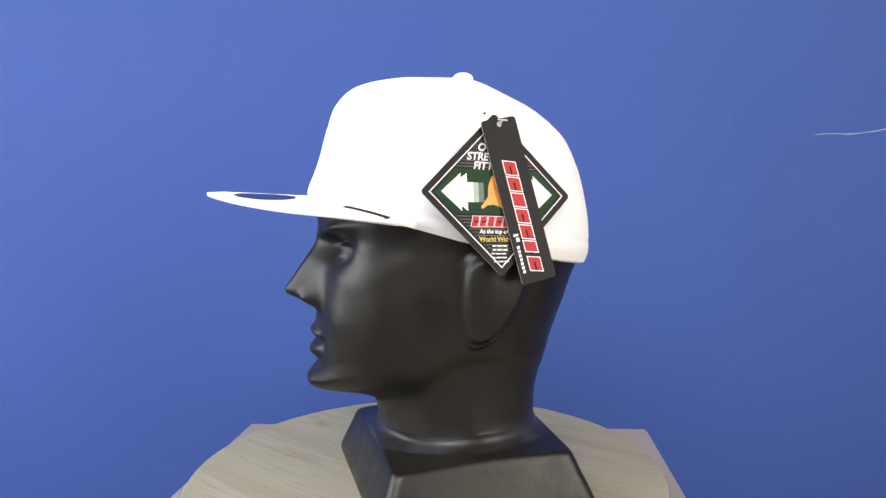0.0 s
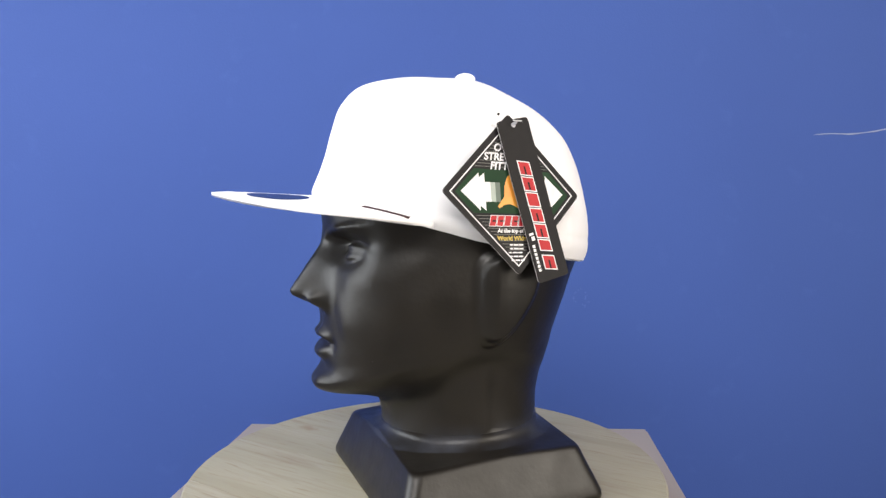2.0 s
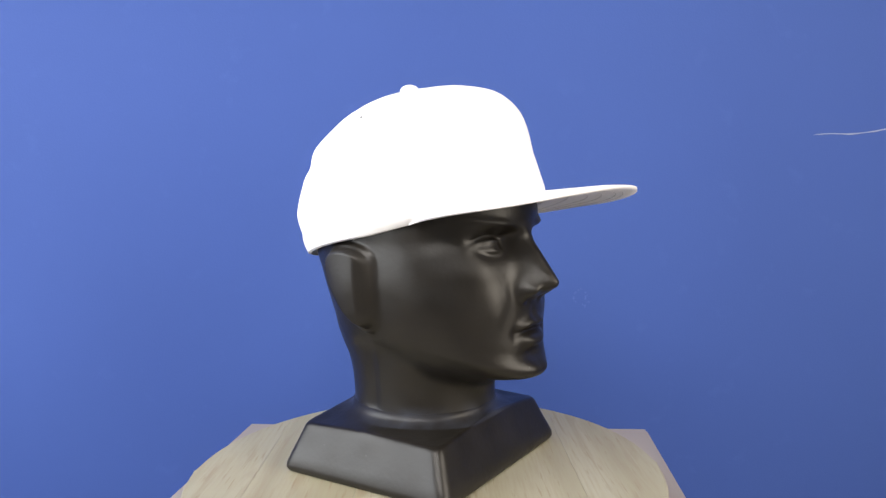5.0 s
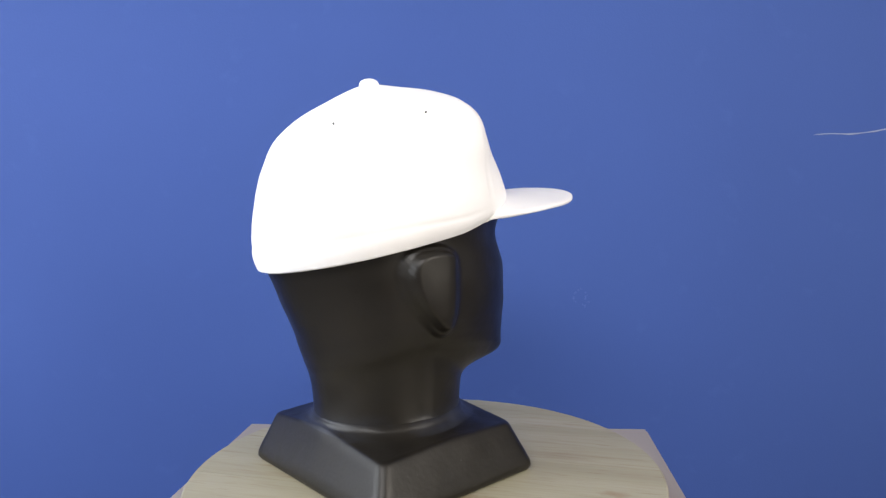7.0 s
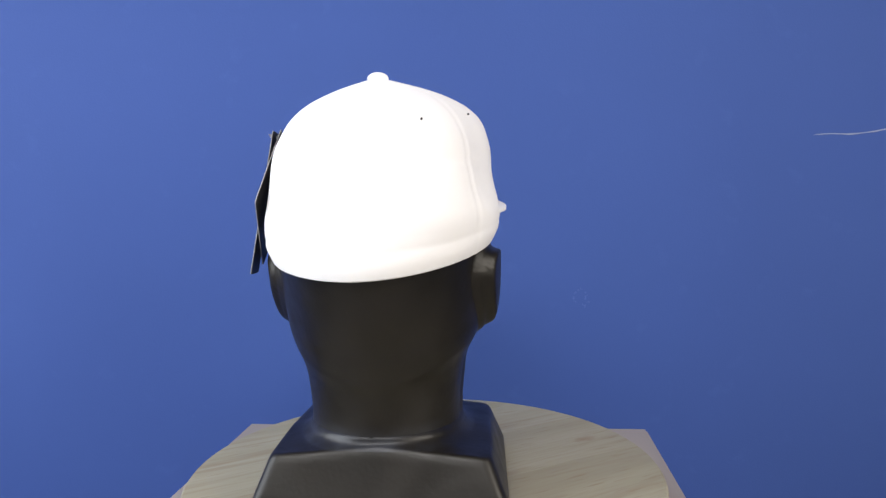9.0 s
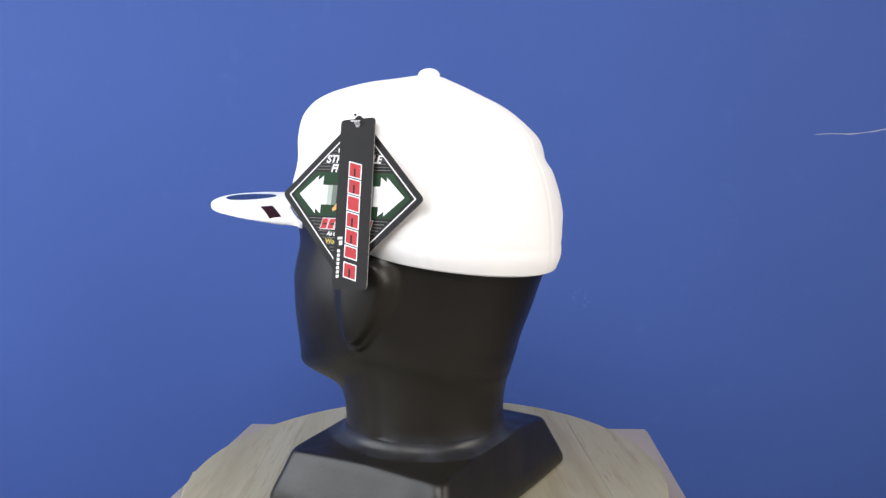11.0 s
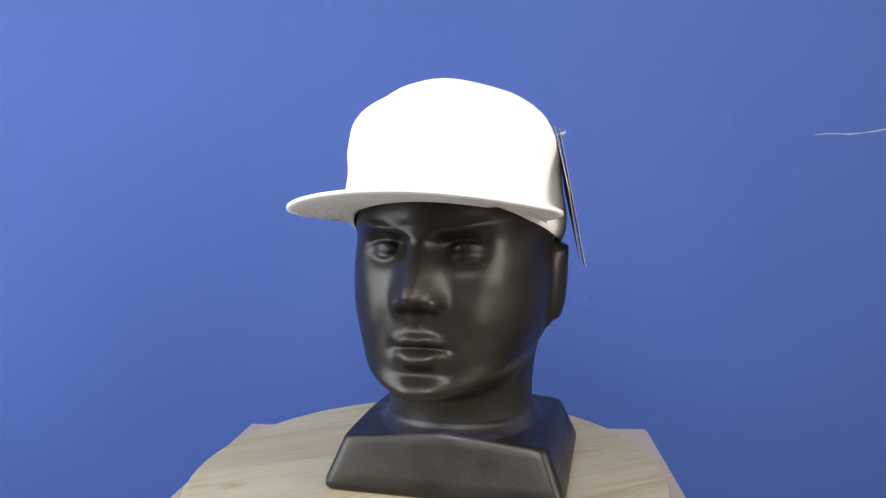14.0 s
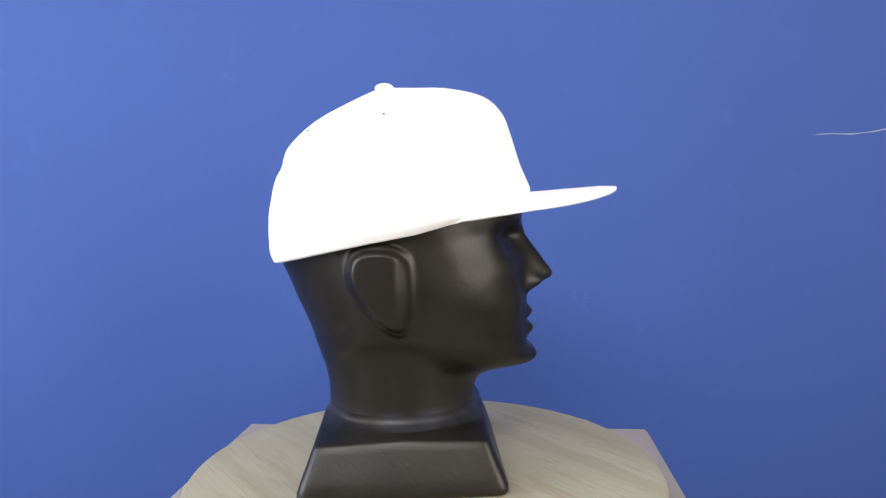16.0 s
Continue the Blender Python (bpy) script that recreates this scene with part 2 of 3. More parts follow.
# ---------------------------------------------------------------- stand and turntable
def display_stand():
    """A square boxed stand, turned seven degrees; only its top shows."""
    s = tagged(new("display_stand"), "pale beige square stand under the turntable", "stand")
    s.matrix_world = pose(-0.006, -0.043, FLOOR, 0, 0, -7.1)
    top = -0.020 - FLOOR
    part("top_board", box(bmesh.new(), -0.196, 0.196, -0.196, 0.196, top - 0.018, top, 0.002), BOARD, s)
    part("cabinet_body", box(bmesh.new(), -0.18, 0.18, -0.18, 0.18, 0.0, top - 0.018, 0.002), BOARD, s)
    return s


DISC_R, DISC_T = 0.1775, 0.018


def turntable():
    t = tagged(new("turntable"), "round pale pine turntable of glued planks", "turntable")
    # bearing plate between the stand and the disc
    bm = bmesh.new()
    bmesh.ops.create_cone(bm, cap_ends=True, segments=48, radius1=0.075, radius2=0.075, depth=0.0018, matrix=pose(0, 0, -DISC_T - 0.0011))
    part("bearing_plate", bm, FRAME_M, t)
    cuts = [-DISC_R, -0.112, -0.031, 0.049, 0.128, DISC_R]
    rot = Matrix.Rotation(GRAIN, 4, "Z")
    for y0, y1 in zip(cuts, cuts[1:]):
        g = 0.00012
        a, b = y0 + (g if y0 > -DISC_R else 0), y1 - (g if y1 < DISC_R else 0)
        n = 24
        ys = [a + (b - a) * (0.5 - 0.5 * math.cos(math.pi * i / n)) for i in range(n + 1)]

        def line(r):
            right = [(math.sqrt(max(r * r - min(abs(y), r) ** 2, 1e-8)), y) for y in ys]
            return right + [(-x, y) for x, y in right[::-1]]

        bm = bmesh.new()
        rows = [[bm.verts.new((*p, z)) for p in line(r)] for r, z in ((DISC_R - 0.0015, 0.0), (DISC_R, -0.002), (DISC_R, -DISC_T + 0.002), (DISC_R - 0.0015, -DISC_T))]
        grid_faces(bm, rows)
        bm.faces.new(rows[0])
        bm.faces.new(rows[-1][::-1])
        bmesh.ops.transform(bm, matrix=rot, verts=bm.verts)
        part("plank", bm, PINE, t)
    return t


# ---------------------------------------------------------------- mannequin head
# Lengths in millimetres in the head's own space: x ahead, y to its left, z up from the disc.
FACING = 192.0
SEAT = Matrix.Translation((0.0286, -0.0227, 0.0)) @ Matrix.Rotation(radians(FACING), 4, "Z")
MM = Matrix.Scale(0.001, 4)


def ring_point(row, phi, n=2.0):
    xf, zf, w, zs, xs, xb, zb = row
    c, s = math.cos(phi), math.sin(phi)
    e = 2.0 / n
    x = xs + ((xf - xs) if c > 0 else (xs - xb)) * math.copysign(abs(c) ** e, c)
    y = w * math.copysign(abs(s) ** e, s)
    z = zs * s * s + (zf if c > 0 else zb) * c * c
    return x, y, z


HEAD_ROWS = (
    # front x, front z, half width, side z, x of the widest place, back x, back z
    (6, 274, 4, 274, 0, -6, 274), (45, 269, 38, 269, 0, -45, 265), (76, 255, 60, 252, 0, -68, 250), (92, 232, 69, 228, 0, -80, 230),
    (99, 208, 73, 202, 0, -86, 205), (101, 192, 74, 184, 2, -89, 180), (98, 181, 73, 172, 4, -87, 160), (98.5, 166, 73, 160, 6, -81, 147),
    (100.5, 150, 73, 149, 7, -75, 131), (103, 138, 72.5, 139, 7, -70, 120), (103.5, 126, 71.5, 130, 7, -66.2, 111), (103.5, 119, 70.5, 124, 6, -63.5, 104),
    (103.5, 111, 69.5, 119, 5, -62, 98), (104, 101, 68, 114, 4, -60, 92), (104.5, 95, 66.5, 110, 3, -58.5, 88), (105.5, 89, 65, 106, 3, -57.5, 84),
    (106.5, 82, 63, 102, 3, -56, 80), (104.5, 77.5, 61, 98, 3, -54.5, 75), (96, 74.5, 59, 92, 3, -53.3, 69), (82, 72.8, 57.5, 84, 4, -52.5, 64),
    (69, 69, 56.5, 76, 4, -52, 59), (63.5, 63, 55.5, 67, 4, -52, 53), (62, 54, 55, 56, 4, -52, 50), (62, 46, 55, 47, 4, -52, 45.5),
    (62, 40, 55, 40, 4, -52, 40), (62, 34, 55, 34, 4, -52, 34))
EAR = ((-28, 160), (-22, 171), (4, 174), (19, 166), (22, 140), (20, 119), (10, 108.5), (-2, 113), (-17, 130), (-27, 146))


def inside(px, pz, poly):
    """Signed distance to a convex outline, positive within."""
    d, k = 0.0, 3.2
    n = len(poly)
    for i in range(n):
        (x0, z0), (x1, z1) = poly[i], poly[(i + 1) % n]
        lx, lz = x1 - x0, z1 - z0
        e = (lz * (px - x0) - lx * (pz - z0)) / math.hypot(lx, lz)
        d += math.exp(-max(-40.0, min(40.0, e)) / k)
    return -k * math.log(d) + 1.5


def face_relief(y, z):
    """How far the face stands out from the smooth head, ahead."""
    a = abs(y)
    nose = np.interp(z, [126, 131, 134.5, 138.5, 142.5, 146.5, 151, 160, 169, 177, 184, 189], [0, 0.5, 4, 12, 18.5, 21, 20.5, 15.5, 10, 5, 2, 0])
    wide = np.interp(z, [130, 140, 148, 160, 180], [12.5, 12.5, 12.5, 11.5, 10])
    d = nose * math.exp(-abs(y / wide) ** 2.0)
    d += 7.0 * gauss(a, 13.0, 4.8) * gauss(z, 139.5, 6.0)    # wings of the nose
    d -= 0.9 * gauss(a, 21, 4) * gauss(z, 140, 7)        # crease behind the wing
    d += 2.6 * gauss(y, 0, 7.5) * gauss(z, 144, 5)
    d -= 2.0 * gauss(a, 7, 3.6) * gauss(z, 134, 2.6)         # nostrils
    d -= 11.0 * gauss(a, 27, 14) * gauss(z, 173.5, 9.5)         # eye sockets
    d -= 5.0 * gauss(a, 16, 7) * gauss(z, 176, 8)            # inner corners
    d += 6.8 * math.exp(-(((a - 27.5) / 8.8) ** 2 + ((z - 172.3) / 5.6) ** 2) ** 1.3)   # eyeballs
    d -= 2.4 * gauss(z, 178.5 - 0.012 * (a - 28) ** 2, 1.7) * gauss(a, 28, 11)       # fold over the upper lid
    d += 2.3 * gauss(z, 176.0 - 0.018 * (a - 28) ** 2, 1.4) * gauss(a, 28, 10)       # upper lid
    d += 1.4 * gauss(z, 168.2 + 0.014 * (a - 28) ** 2, 1.4) * gauss(a, 28, 9)       # lower lid
    d += 4.2 * gauss(z, 183.5 + 0.17 * (a - 10), 3.6) * gauss(a, 25, 17)               # brows
    d += 2.6 * gauss(a, 44, 13) * gauss(z, 153, 11)          # cheekbones
    d += 1.4 * gauss(a, 37, 9) * gauss(z, 124, 16)           # the full of the cheek
    d -= 0.5 * gauss(a, 23 + 0.25 * (138 - z), 5.2) * gauss(z, 122, 12)              # fold from nose to mouth
    lip = math.exp(-abs(y / 15.5) ** 4)
    arch = 1.2 * gauss(a, 6, 5) - 0.003 * a * a
    d += 4.4 * gauss(z, 115.6 + arch, 3.7) * lip             # upper lip
    d -= 3.6 * gauss(z, 110.6 - 0.002 * a * a, 2.0) * math.exp(-abs(y / 17) ** 4)
    d += 5.0 * gauss(z, 103.2 + 0.010 * a * a, 5.2) * math.exp(-abs(y / 14.5) ** 3)
    d -= 3.4 * gauss(z, 93.5, 4.5) * gauss(y, 0, 15)         # under the lip
    d -= 1.6 * gauss(a, 19, 4.0) * gauss(z, 110, 5)            # corners of the mouth
    d -= 0.5 * gauss(y, 0, 3) * gauss(z, 125, 4)             # groove over the lip
    d += 4.6 * gauss(y, 0, 18) * gauss(z, 83, 8.5) + 0.9 * gauss(a, 9, 6) * gauss(z, 84, 6)           # chin
    return d


def side_relief(x, a, z):
    """How far jaw, temple and neck stand out sideways."""
    jaw = np.interp(x, [0, 20, 40, 62, 100], [107, 98, 87, 79.5, 74])
    near = (0.35 * step(-2, 14, x) + 0.65 * step(22, 46, x)) * step(96, 70, x) * step(12, 30, a)
    d = near * (0.9 * gauss(z, jaw + 6, 7) - 2.4 * gauss(z, jaw - 8, 8.5))
    d -= 1.5 * gauss(x, 62, 14) * gauss(z, 178, 12) * step(20, 40, a)              # temple
    # the back of the neck lies a little deeper behind the seam of the mould
    d -= 1.5 * step(9.0, 0.0, x) * gauss(min(x, 1), 1, 13) * step(116, 84, z) * step(44, 52, z) * step(25, 40, a)
    return d


def neck_point(p):
    """The place on the foot of the neck that lies in the direction of p."""
    a = math.atan2((p.y + 4) / 55.0, (p.x - 5) / 57.0)
    return Vector((5 + 57.0 * math.cos(a), -4 + 55.0 * math.sin(a), p.z))


def mannequin_head():
    bm = bmesh.new()
    rows, cols = 250, 360
    table = spline(HEAD_ROWS, rows)
    for _ in range(4):
        table[2:-14] = (table[:-16] + 2 * table[1:-15] + 3 * table[2:-14] + 2 * table[3:-13] + table[4:-12]) / 9
    mesh_rows = []
    for row in table:
        ring = []
        for k in range(cols):
            phi = 2 * math.pi * k / cols
            # closer columns over the face
            phi -= 0.34 * math.sin(phi)
            square = 0.20 * step(195, 170, row[1]) * step(72, 84, row[1])     # flat front and cheeks, with a soft ridge between them
            x, y, z = ring_point(row, phi, 2.0 + square * step(0.0, 0.5, math.cos(phi)) if math.cos(phi) > 0 else 2.0 + 0.13 * math.cos(phi))
            front = step(45, 75, x)
            if front > 0:
                x += front * face_relief(y, z)
            side = 1 if y > 0 else -1
            y += side * side_relief(x, abs(y), z)
            if abs(y) > 35 and 95 < z < 185:
                d = inside(x, z, EAR)
                out = np.interp(x, [-28, 2, 8, 21], [12.3, 11.0, 10.2, 1.2]) * np.interp(z, [108, 125, 170], [0.75, 1.0, 1.05])
                if y > 0:
                    out *= 0.76
                y += side * out * (0.38 * step(-1.6, 1.4, d) + 0.62 * step(2.0, 5.5, d))
            ring.append(bm.verts.new((x, y - 4, z)))
        mesh_rows.append(ring)
    grid_faces(bm, mesh_rows)
    bm.faces.new(mesh_rows[0])
    bm.faces.new(mesh_rows[-1][::-1])
    # the foot: a block with sloping sides, a raised middle and rounded edges
    foot = []
    yaw = Matrix.Rotation(radians(4.0), 4, "Z")
    for z, xa, xb, w, r in ((0, -65, 73, 82.5, 7), (1.2, -67.5, 75.5, 85, 8), (3.5, -69, 77, 86.5, 9), (7, -68.8, 76.8, 86.3, 9), (14, -66.3, 74.2, 83.8, 9), (22, -63, 70.8, 80.6, 9), (30, -59.8, 67.5, 77.3, 8.5),
                            (34, -58.2, 65.8, 75.6, 8), (35.6, -57.2, 64.8, 74.6, 8), (36.5, -56.2, 63.8, 73.6, 8)):
        line = filled(rounded([(xb, -w), (xb + 5.0, w - 3.5), (xa + 4.5, w - 1.5), (xa, -w)], r, 8), 26)
        ring = []
        for x, y in line:
            p = yaw @ Vector((x, y - 4.5, z))
            rise = 7.5 * (1 - min(1.0, abs(y) / w)) + 2.5 * (1 - min(1.0, abs(x - (xa + xb) / 2) / ((xb - xa) / 2)))
            p.z += rise * step(16, 36.5, z)
            ring.append(bm.verts.new(p))
        foot.append(ring)
    # its top climbs from the edge to the neck
    edge = [v.co.copy() for v in foot[-1]]
    for f, lift in ((0.12, 0.25), (0.3, 0.8), (0.5, 1.7), (0.7, 3.2), (0.85, 5.2), (0.94, 7.8), (1.0, 12.0)):
        ring = []
        for p in edge:
            q = neck_point(p)
            q = q + (p - q) * (1 - f)
            ring.append(bm.verts.new((q.x, q.y, p.z + (49.0 - p.z) * lift / 12.0)))
        foot.append(ring)
    grid_faces(bm, foot)
    bm.faces.new(foot[0][::-1])
    bm.faces.new(foot[-1])
    bmesh.ops.transform(bm, matrix=SEAT @ MM, verts=bm.verts)
    ob = finish("mannequin_head", bm, BLACK)
    return tagged(ob, "glossy black plastic mannequin head on a block foot", "mannequin head")


# ---------------------------------------------------------------- cap
CROWN_ROWS = (
    (103, 203, 77, 178, -2, -91.5, 157), (106.5, 209, 81, 186, -2, -94.5, 167), (101.5, 224, 81.5, 200, -2, -94.5, 187), (97, 238, 78, 220, -2, -92, 206),
    (92.5, 254, 75.8, 241, 4, -86.5, 226), (86, 270, 68.8, 261, 10, -77, 246), (72, 283, 54.3, 274.5, 10, -59, 263), (46, 289.5, 34, 283, 6, -34, 278), (20, 291, 13, 288, -4, -16, 287.5), (-1, 291.5, 2.5, 291, -4, -7, 290.7))


RIM_X, RIM_Z = (-93, -24, 20, 54, 80, 103), (157, 171, 180, 189.5, 199.5, 206)


def crown_shift(x, y, z):
    """The cap sits a little lower on its left side behind."""
    return z - 0.03 * y * step(70, -40, x) * step(292, 230, z)


def bulge(deg, z):
    """Where the worn crown is fuller or flatter than an even dome; degrees from its front to its left."""
    d = 4.6 * gauss(deg, -66, 13) * step(203, 242, z) * step(289, 272, z) - 2.4 * gauss(deg, -40, 14) * step(225, 250, z) * step(289, 276, z)
    d += 3.8 * gauss(deg, -138, 16) * step(172, 195, z) * step(262, 238, z)
    d += 3.6 * gauss(deg, 54, 20) * step(225, 255, z) * step(289, 272, z)
    d -= 3.0 * gauss(deg, -14, 10) * step(206, 222, z) * step(290, 280, z)
    d -= 4.6 * gauss(deg, -103, 17) * step(190, 215, z) * step(285, 262, z)
    d -= 2.4 * gauss(deg, 128, 24) * step(240, 258, z) * step(288, 274, z)
    return d


def brim_z(x, y):
    return 206.8 + 0.066 * (x - 108) - 0.0012 * y * y - 0.002 * min(0.0, x - 108) ** 2


def crown(cap):
    bm = bmesh.new()
    cols, rows = 216, 90
    table = spline(CROWN_ROWS, rows)
    seams = [radians(a) for a in (0, 60, 120, 180, 240, 300)]
    outer, inner = [], []
    for i, row in enumerate(table):
        a, b = [], []
        v = i / (rows - 1)
        for k in range(cols):
            phi = 2 * math.pi * k / cols
            n = 2.02 + 0.02 * math.cos(phi) if math.cos(phi) > 0 else 2.02 + 0.12 * math.cos(phi)
            x, y, z = ring_point(row, phi, n - 0.16 * step(0.2, 0.6, v))
            x0, _, z0 = ring_point(table[0], phi, n)
            z += (np.interp(x0, RIM_X, RIM_Z) - z0) * (1 - v) ** 2.5
            seam = min(abs((phi - s + math.pi) % (2 * math.pi) - math.pi) for s in seams)
            r = math.hypot(x, y)
            cut = 0.5 * gauss(seam * r, 0, 1.6) - 0.25 * gauss(seam * r, 4.5, 2.0) - bulge(math.degrees((phi + math.pi) % (2 * math.pi) - math.pi), z)
            cut += 0.5 * gauss(v, 0.145, 0.012) * step(60, 20, x)
            # soft creases at the back
            back = step(0, -70, x)
            cut += back * 1.8 * gauss(z, 231 + 0.06 * y, 5) * step(30, -40, y) - back * 0.9 * gauss(z, 243, 6) * step(30, -40, y)
            cut += 0.55 * noise.noise(Vector((x, y, z)) * 0.022) + 0.3 * noise.noise(Vector((x, y, z * 1.6)) * 0.05)
            f = 1 - cut / max(r, 20)
            z2 = crown_shift(x, y, z) - 1.5 * step(255, 290, z)
            lean = -6 + 2.0 * step(200, 245, z)
            a.append(bm.verts.new((x * f, y * f + lean, z2)))
            g = 1 - 1.8 / max(r, 6)
            b.append(bm.verts.new((x * g * f, y * g * f + lean, z2 - 1.8 * step(0.5, 1.0, v))))
        outer.append(a)
        inner.append(b)
    grid_faces(bm, outer)
    grid_faces(bm, inner)
    bm.faces.new(outer[-1])
    bm.faces.new(inner[-1])
    for k in range(cols):
        j = (k + 1) % cols
        bm.faces.new((outer[0][k], outer[0][j], inner[0][j], inner[0][k]))
    bmesh.ops.transform(bm, matrix=SEAT @ MM, verts=bm.verts)
    return part("crown", bm, WHITE, cap, "white twill crown of six panels", True)


def sweatband(cap):
    """The band sewn into the opening, its lower edge a little below the rim."""
    bm = bmesh.new()
    cols, first = 144, spline(CROWN_ROWS, 90)[0]
    rings = [[], [], [], []]
    for k in range(cols):
        phi = 2 * math.pi * k / cols
        n = 2.02 + 0.02 * math.cos(phi) if math.cos(phi) > 0 else 2.02 + 0.12 * math.cos(phi)
        x, y, z = ring_point(first, phi, n)
        z = crown_shift(x, y, float(np.interp(x, RIM_X, RIM_Z)))
        drop = 0.6 + 1.8 * step(60, 100, x)
        r = math.hypot(x, y)
        for ring, inset, up in zip(rings, (1.85, 1.85, 2.3, 2.3), (9.0, -drop, -drop, 9.0)):
            ring.append(bm.verts.new((x * (1 - inset / r), y * (1 - inset / r) - 6, z + up)))
    grid_faces(bm, rings + rings[:1])
    bmesh.ops.transform(bm, matrix=SEAT @ MM, verts=bm.verts)
    part("sweatband", bm, WHITE, cap, "white sweatband inside the opening", True)


def brim(cap):
    bm = bmesh.new()
    n, m = 72, 14
    top, low = [], []
    for j in range(m + 1):
        f = j / m
        rt, rl = [], []
        for i in range(n + 1):
            s = -1 + 2 * i / n
            phi = s * radians(62)
            # inner edge lies within the crown, outer edge is the bill's outline
            xi, yi = -2 + 105 * abs(math.cos(phi)) ** (2 / 2.12), 80 * math.copysign(abs(math.sin(phi)) ** (2 / 2.12), s)
            xi -= 2.5
            q = s * radians(117)
            e = 2 / 2.2 if math.cos(q) > 0 else 1.0
            xo = 86 + 85.5 * math.copysign(abs(math.cos(q)) ** e, math.cos(q))
            yo = 87.5 * math.copysign(abs(math.sin(q)) ** e, s) * (1 - 0.10 * step(90, 40, xo))
            if abs(s) > 0.9:
                e = step(0.9, 1.0, abs(s))
                xo, yo = xo * (1 - e) + (xi + 2) * e, yo * (1 - e) + (yi + math.copysign(1.2, s)) * e
            x, y = xi + (xo - xi) * f, yi + (yo - yi) * f
            z = brim_z(x, y)
            edge = 1 - (1 - step(1.0, 0.86, f)) * 0.5
            row_groove = 0.18 * sum(gauss(f, g, 0.02) for g in (0.2, 0.4, 0.6, 0.8))
            rt.append(bm.verts.new((x, y - 1.8, z + 2.0 * edge - row_groove)))
            rl.append(bm.verts.new((x, y - 1.8, z - 2.0 * edge)))
        top.append(rt)
        low.append(rl)
    grid_faces(bm, top, False)
    grid_faces(bm, low, False)
    for j in range(m):
        for i in (0, n):
            bm.faces.new((top[j][i], top[j + 1][i], low[j + 1][i], low[j][i]))
    for i in range(n):
        bm.faces.new((top[0][i], top[0][i + 1], low[0][i + 1], low[0][i]))
        bm.faces.new((top[m][i], top[m][i + 1], low[m][i + 1], low[m][i]))
    strips = []
    for f in (4, 7, 9, 11, 12):                       # sewn rows under the bill
        st = bmesh.new()
        rows = [[st.verts.new((v.co.x * (1 - k) + w.co.x * k, v.co.y * (1 - k) + w.co.y * k, v.co.z * (1 - k) + w.co.z * k - lift)) for v, w in zip(low[f][3:-3], low[f + 1][3:-3])]
                for k, lift in ((0.0, 0.0), (0.03, 0.25), (0.09, 0.25), (0.12, 0.0))]
        grid_faces(st, rows, False)
        bmesh.ops.transform(st, matrix=SEAT @ MM, verts=st.verts)
        strips.append(st)
    bmesh.ops.transform(bm, matrix=SEAT @ MM, verts=bm.verts)
    bill = part("brim", bm, WHITE, cap, "flat white bill with stitched rows", True)
    for st in strips:
        part("stitch", st, THREAD, bill, "", True)


def on_brim(bm, outline, lift):
    """A thin patch laid on the bill."""
    n = len(outline)
    cx, cy = sum(p[0] for p in outline) / n, sum(p[1] for p in outline) / n
    rings = []
    for f in (0.001, 0.35, 0.7, 1.0):
        rings.append([bm.verts.new((cx + (x - cx) * f, cy + (y - cy) * f - 1.8, brim_z(cx + (x - cx) * f, cy + (y - cy) * f) + lift)) for x, y in outline])
    rings.append([bm.verts.new((x, y - 1.8, brim_z(x, y) + lift - 0.5)) for x, y in outline])
    grid_faces(bm, rings)
    bm.faces.new(rings[0])
    bmesh.ops.transform(bm, matrix=SEAT @ MM, verts=bm.verts)
    return bm


def turned(x, y, a, pts):
    c, s = math.cos(radians(a)), math.sin(radians(a))
    return [(x + c * px - s * py, y + s * px + c * py) for px, py in pts]


def cap_thing():
    cap = tagged(new("baseball_cap"), "white flat-brimmed baseball cap worn by the black mannequin head", "cap")
    dome = crown(cap)
    brim(cap)
    sweatband(cap)
    bm = bmesh.new()
    bmesh.ops.create_uvsphere(bm, u_segments=28, v_segments=14, radius=1.0, matrix=Matrix.Translation((-4, -4, 289.3)) @ Matrix.Diagonal((7.4, 7.4, 4.4, 1)))
    bmesh.ops.transform(bm, matrix=SEAT @ MM, verts=bm.verts)
    part("top_button", bm, WHITE, cap, "", True)
    # vent eyelets: stitched ring with a dark hole
    for x, y, z in ((1.5, 67.5, 258.3), (1.2, -66.0, 263.0), (-57.3, -43.0, 256.4)):
        _, place, nrm, _ = dome.closest_point_on_mesh(SEAT @ MM @ Vector((x, y, z)))
        bm = bmesh.new()
        m = Matrix.Translation(place) @ nrm.to_track_quat("Z", "Y").to_matrix().to_4x4()
        bmesh.ops.create_cone(bm, cap_ends=True, segments=14, radius1=0.0008, radius2=0.0007, depth=0.0020, matrix=m)
        part("eyelet", bm, DARK, cap, "small dark vent eyelet")
    part("brim_sticker", on_brim(bmesh.new(), turned(134.5, 38.5, 0, [(18.5 * math.cos(a * math.pi / 24), 18.5 * math.sin(a * math.pi / 24)) for a in range(48)]), 2.15), FOIL, cap, "round dark blue foil sticker")
    part("brim_label", on_brim(bmesh.new(), turned(76.5, 71.2, -30, [(-14, -4), (0, -4), (14, -4), (14, 4), (0, 4), (-14, 4)]), 2.15), INK_M, cap, "small dark woven label")
    return cap


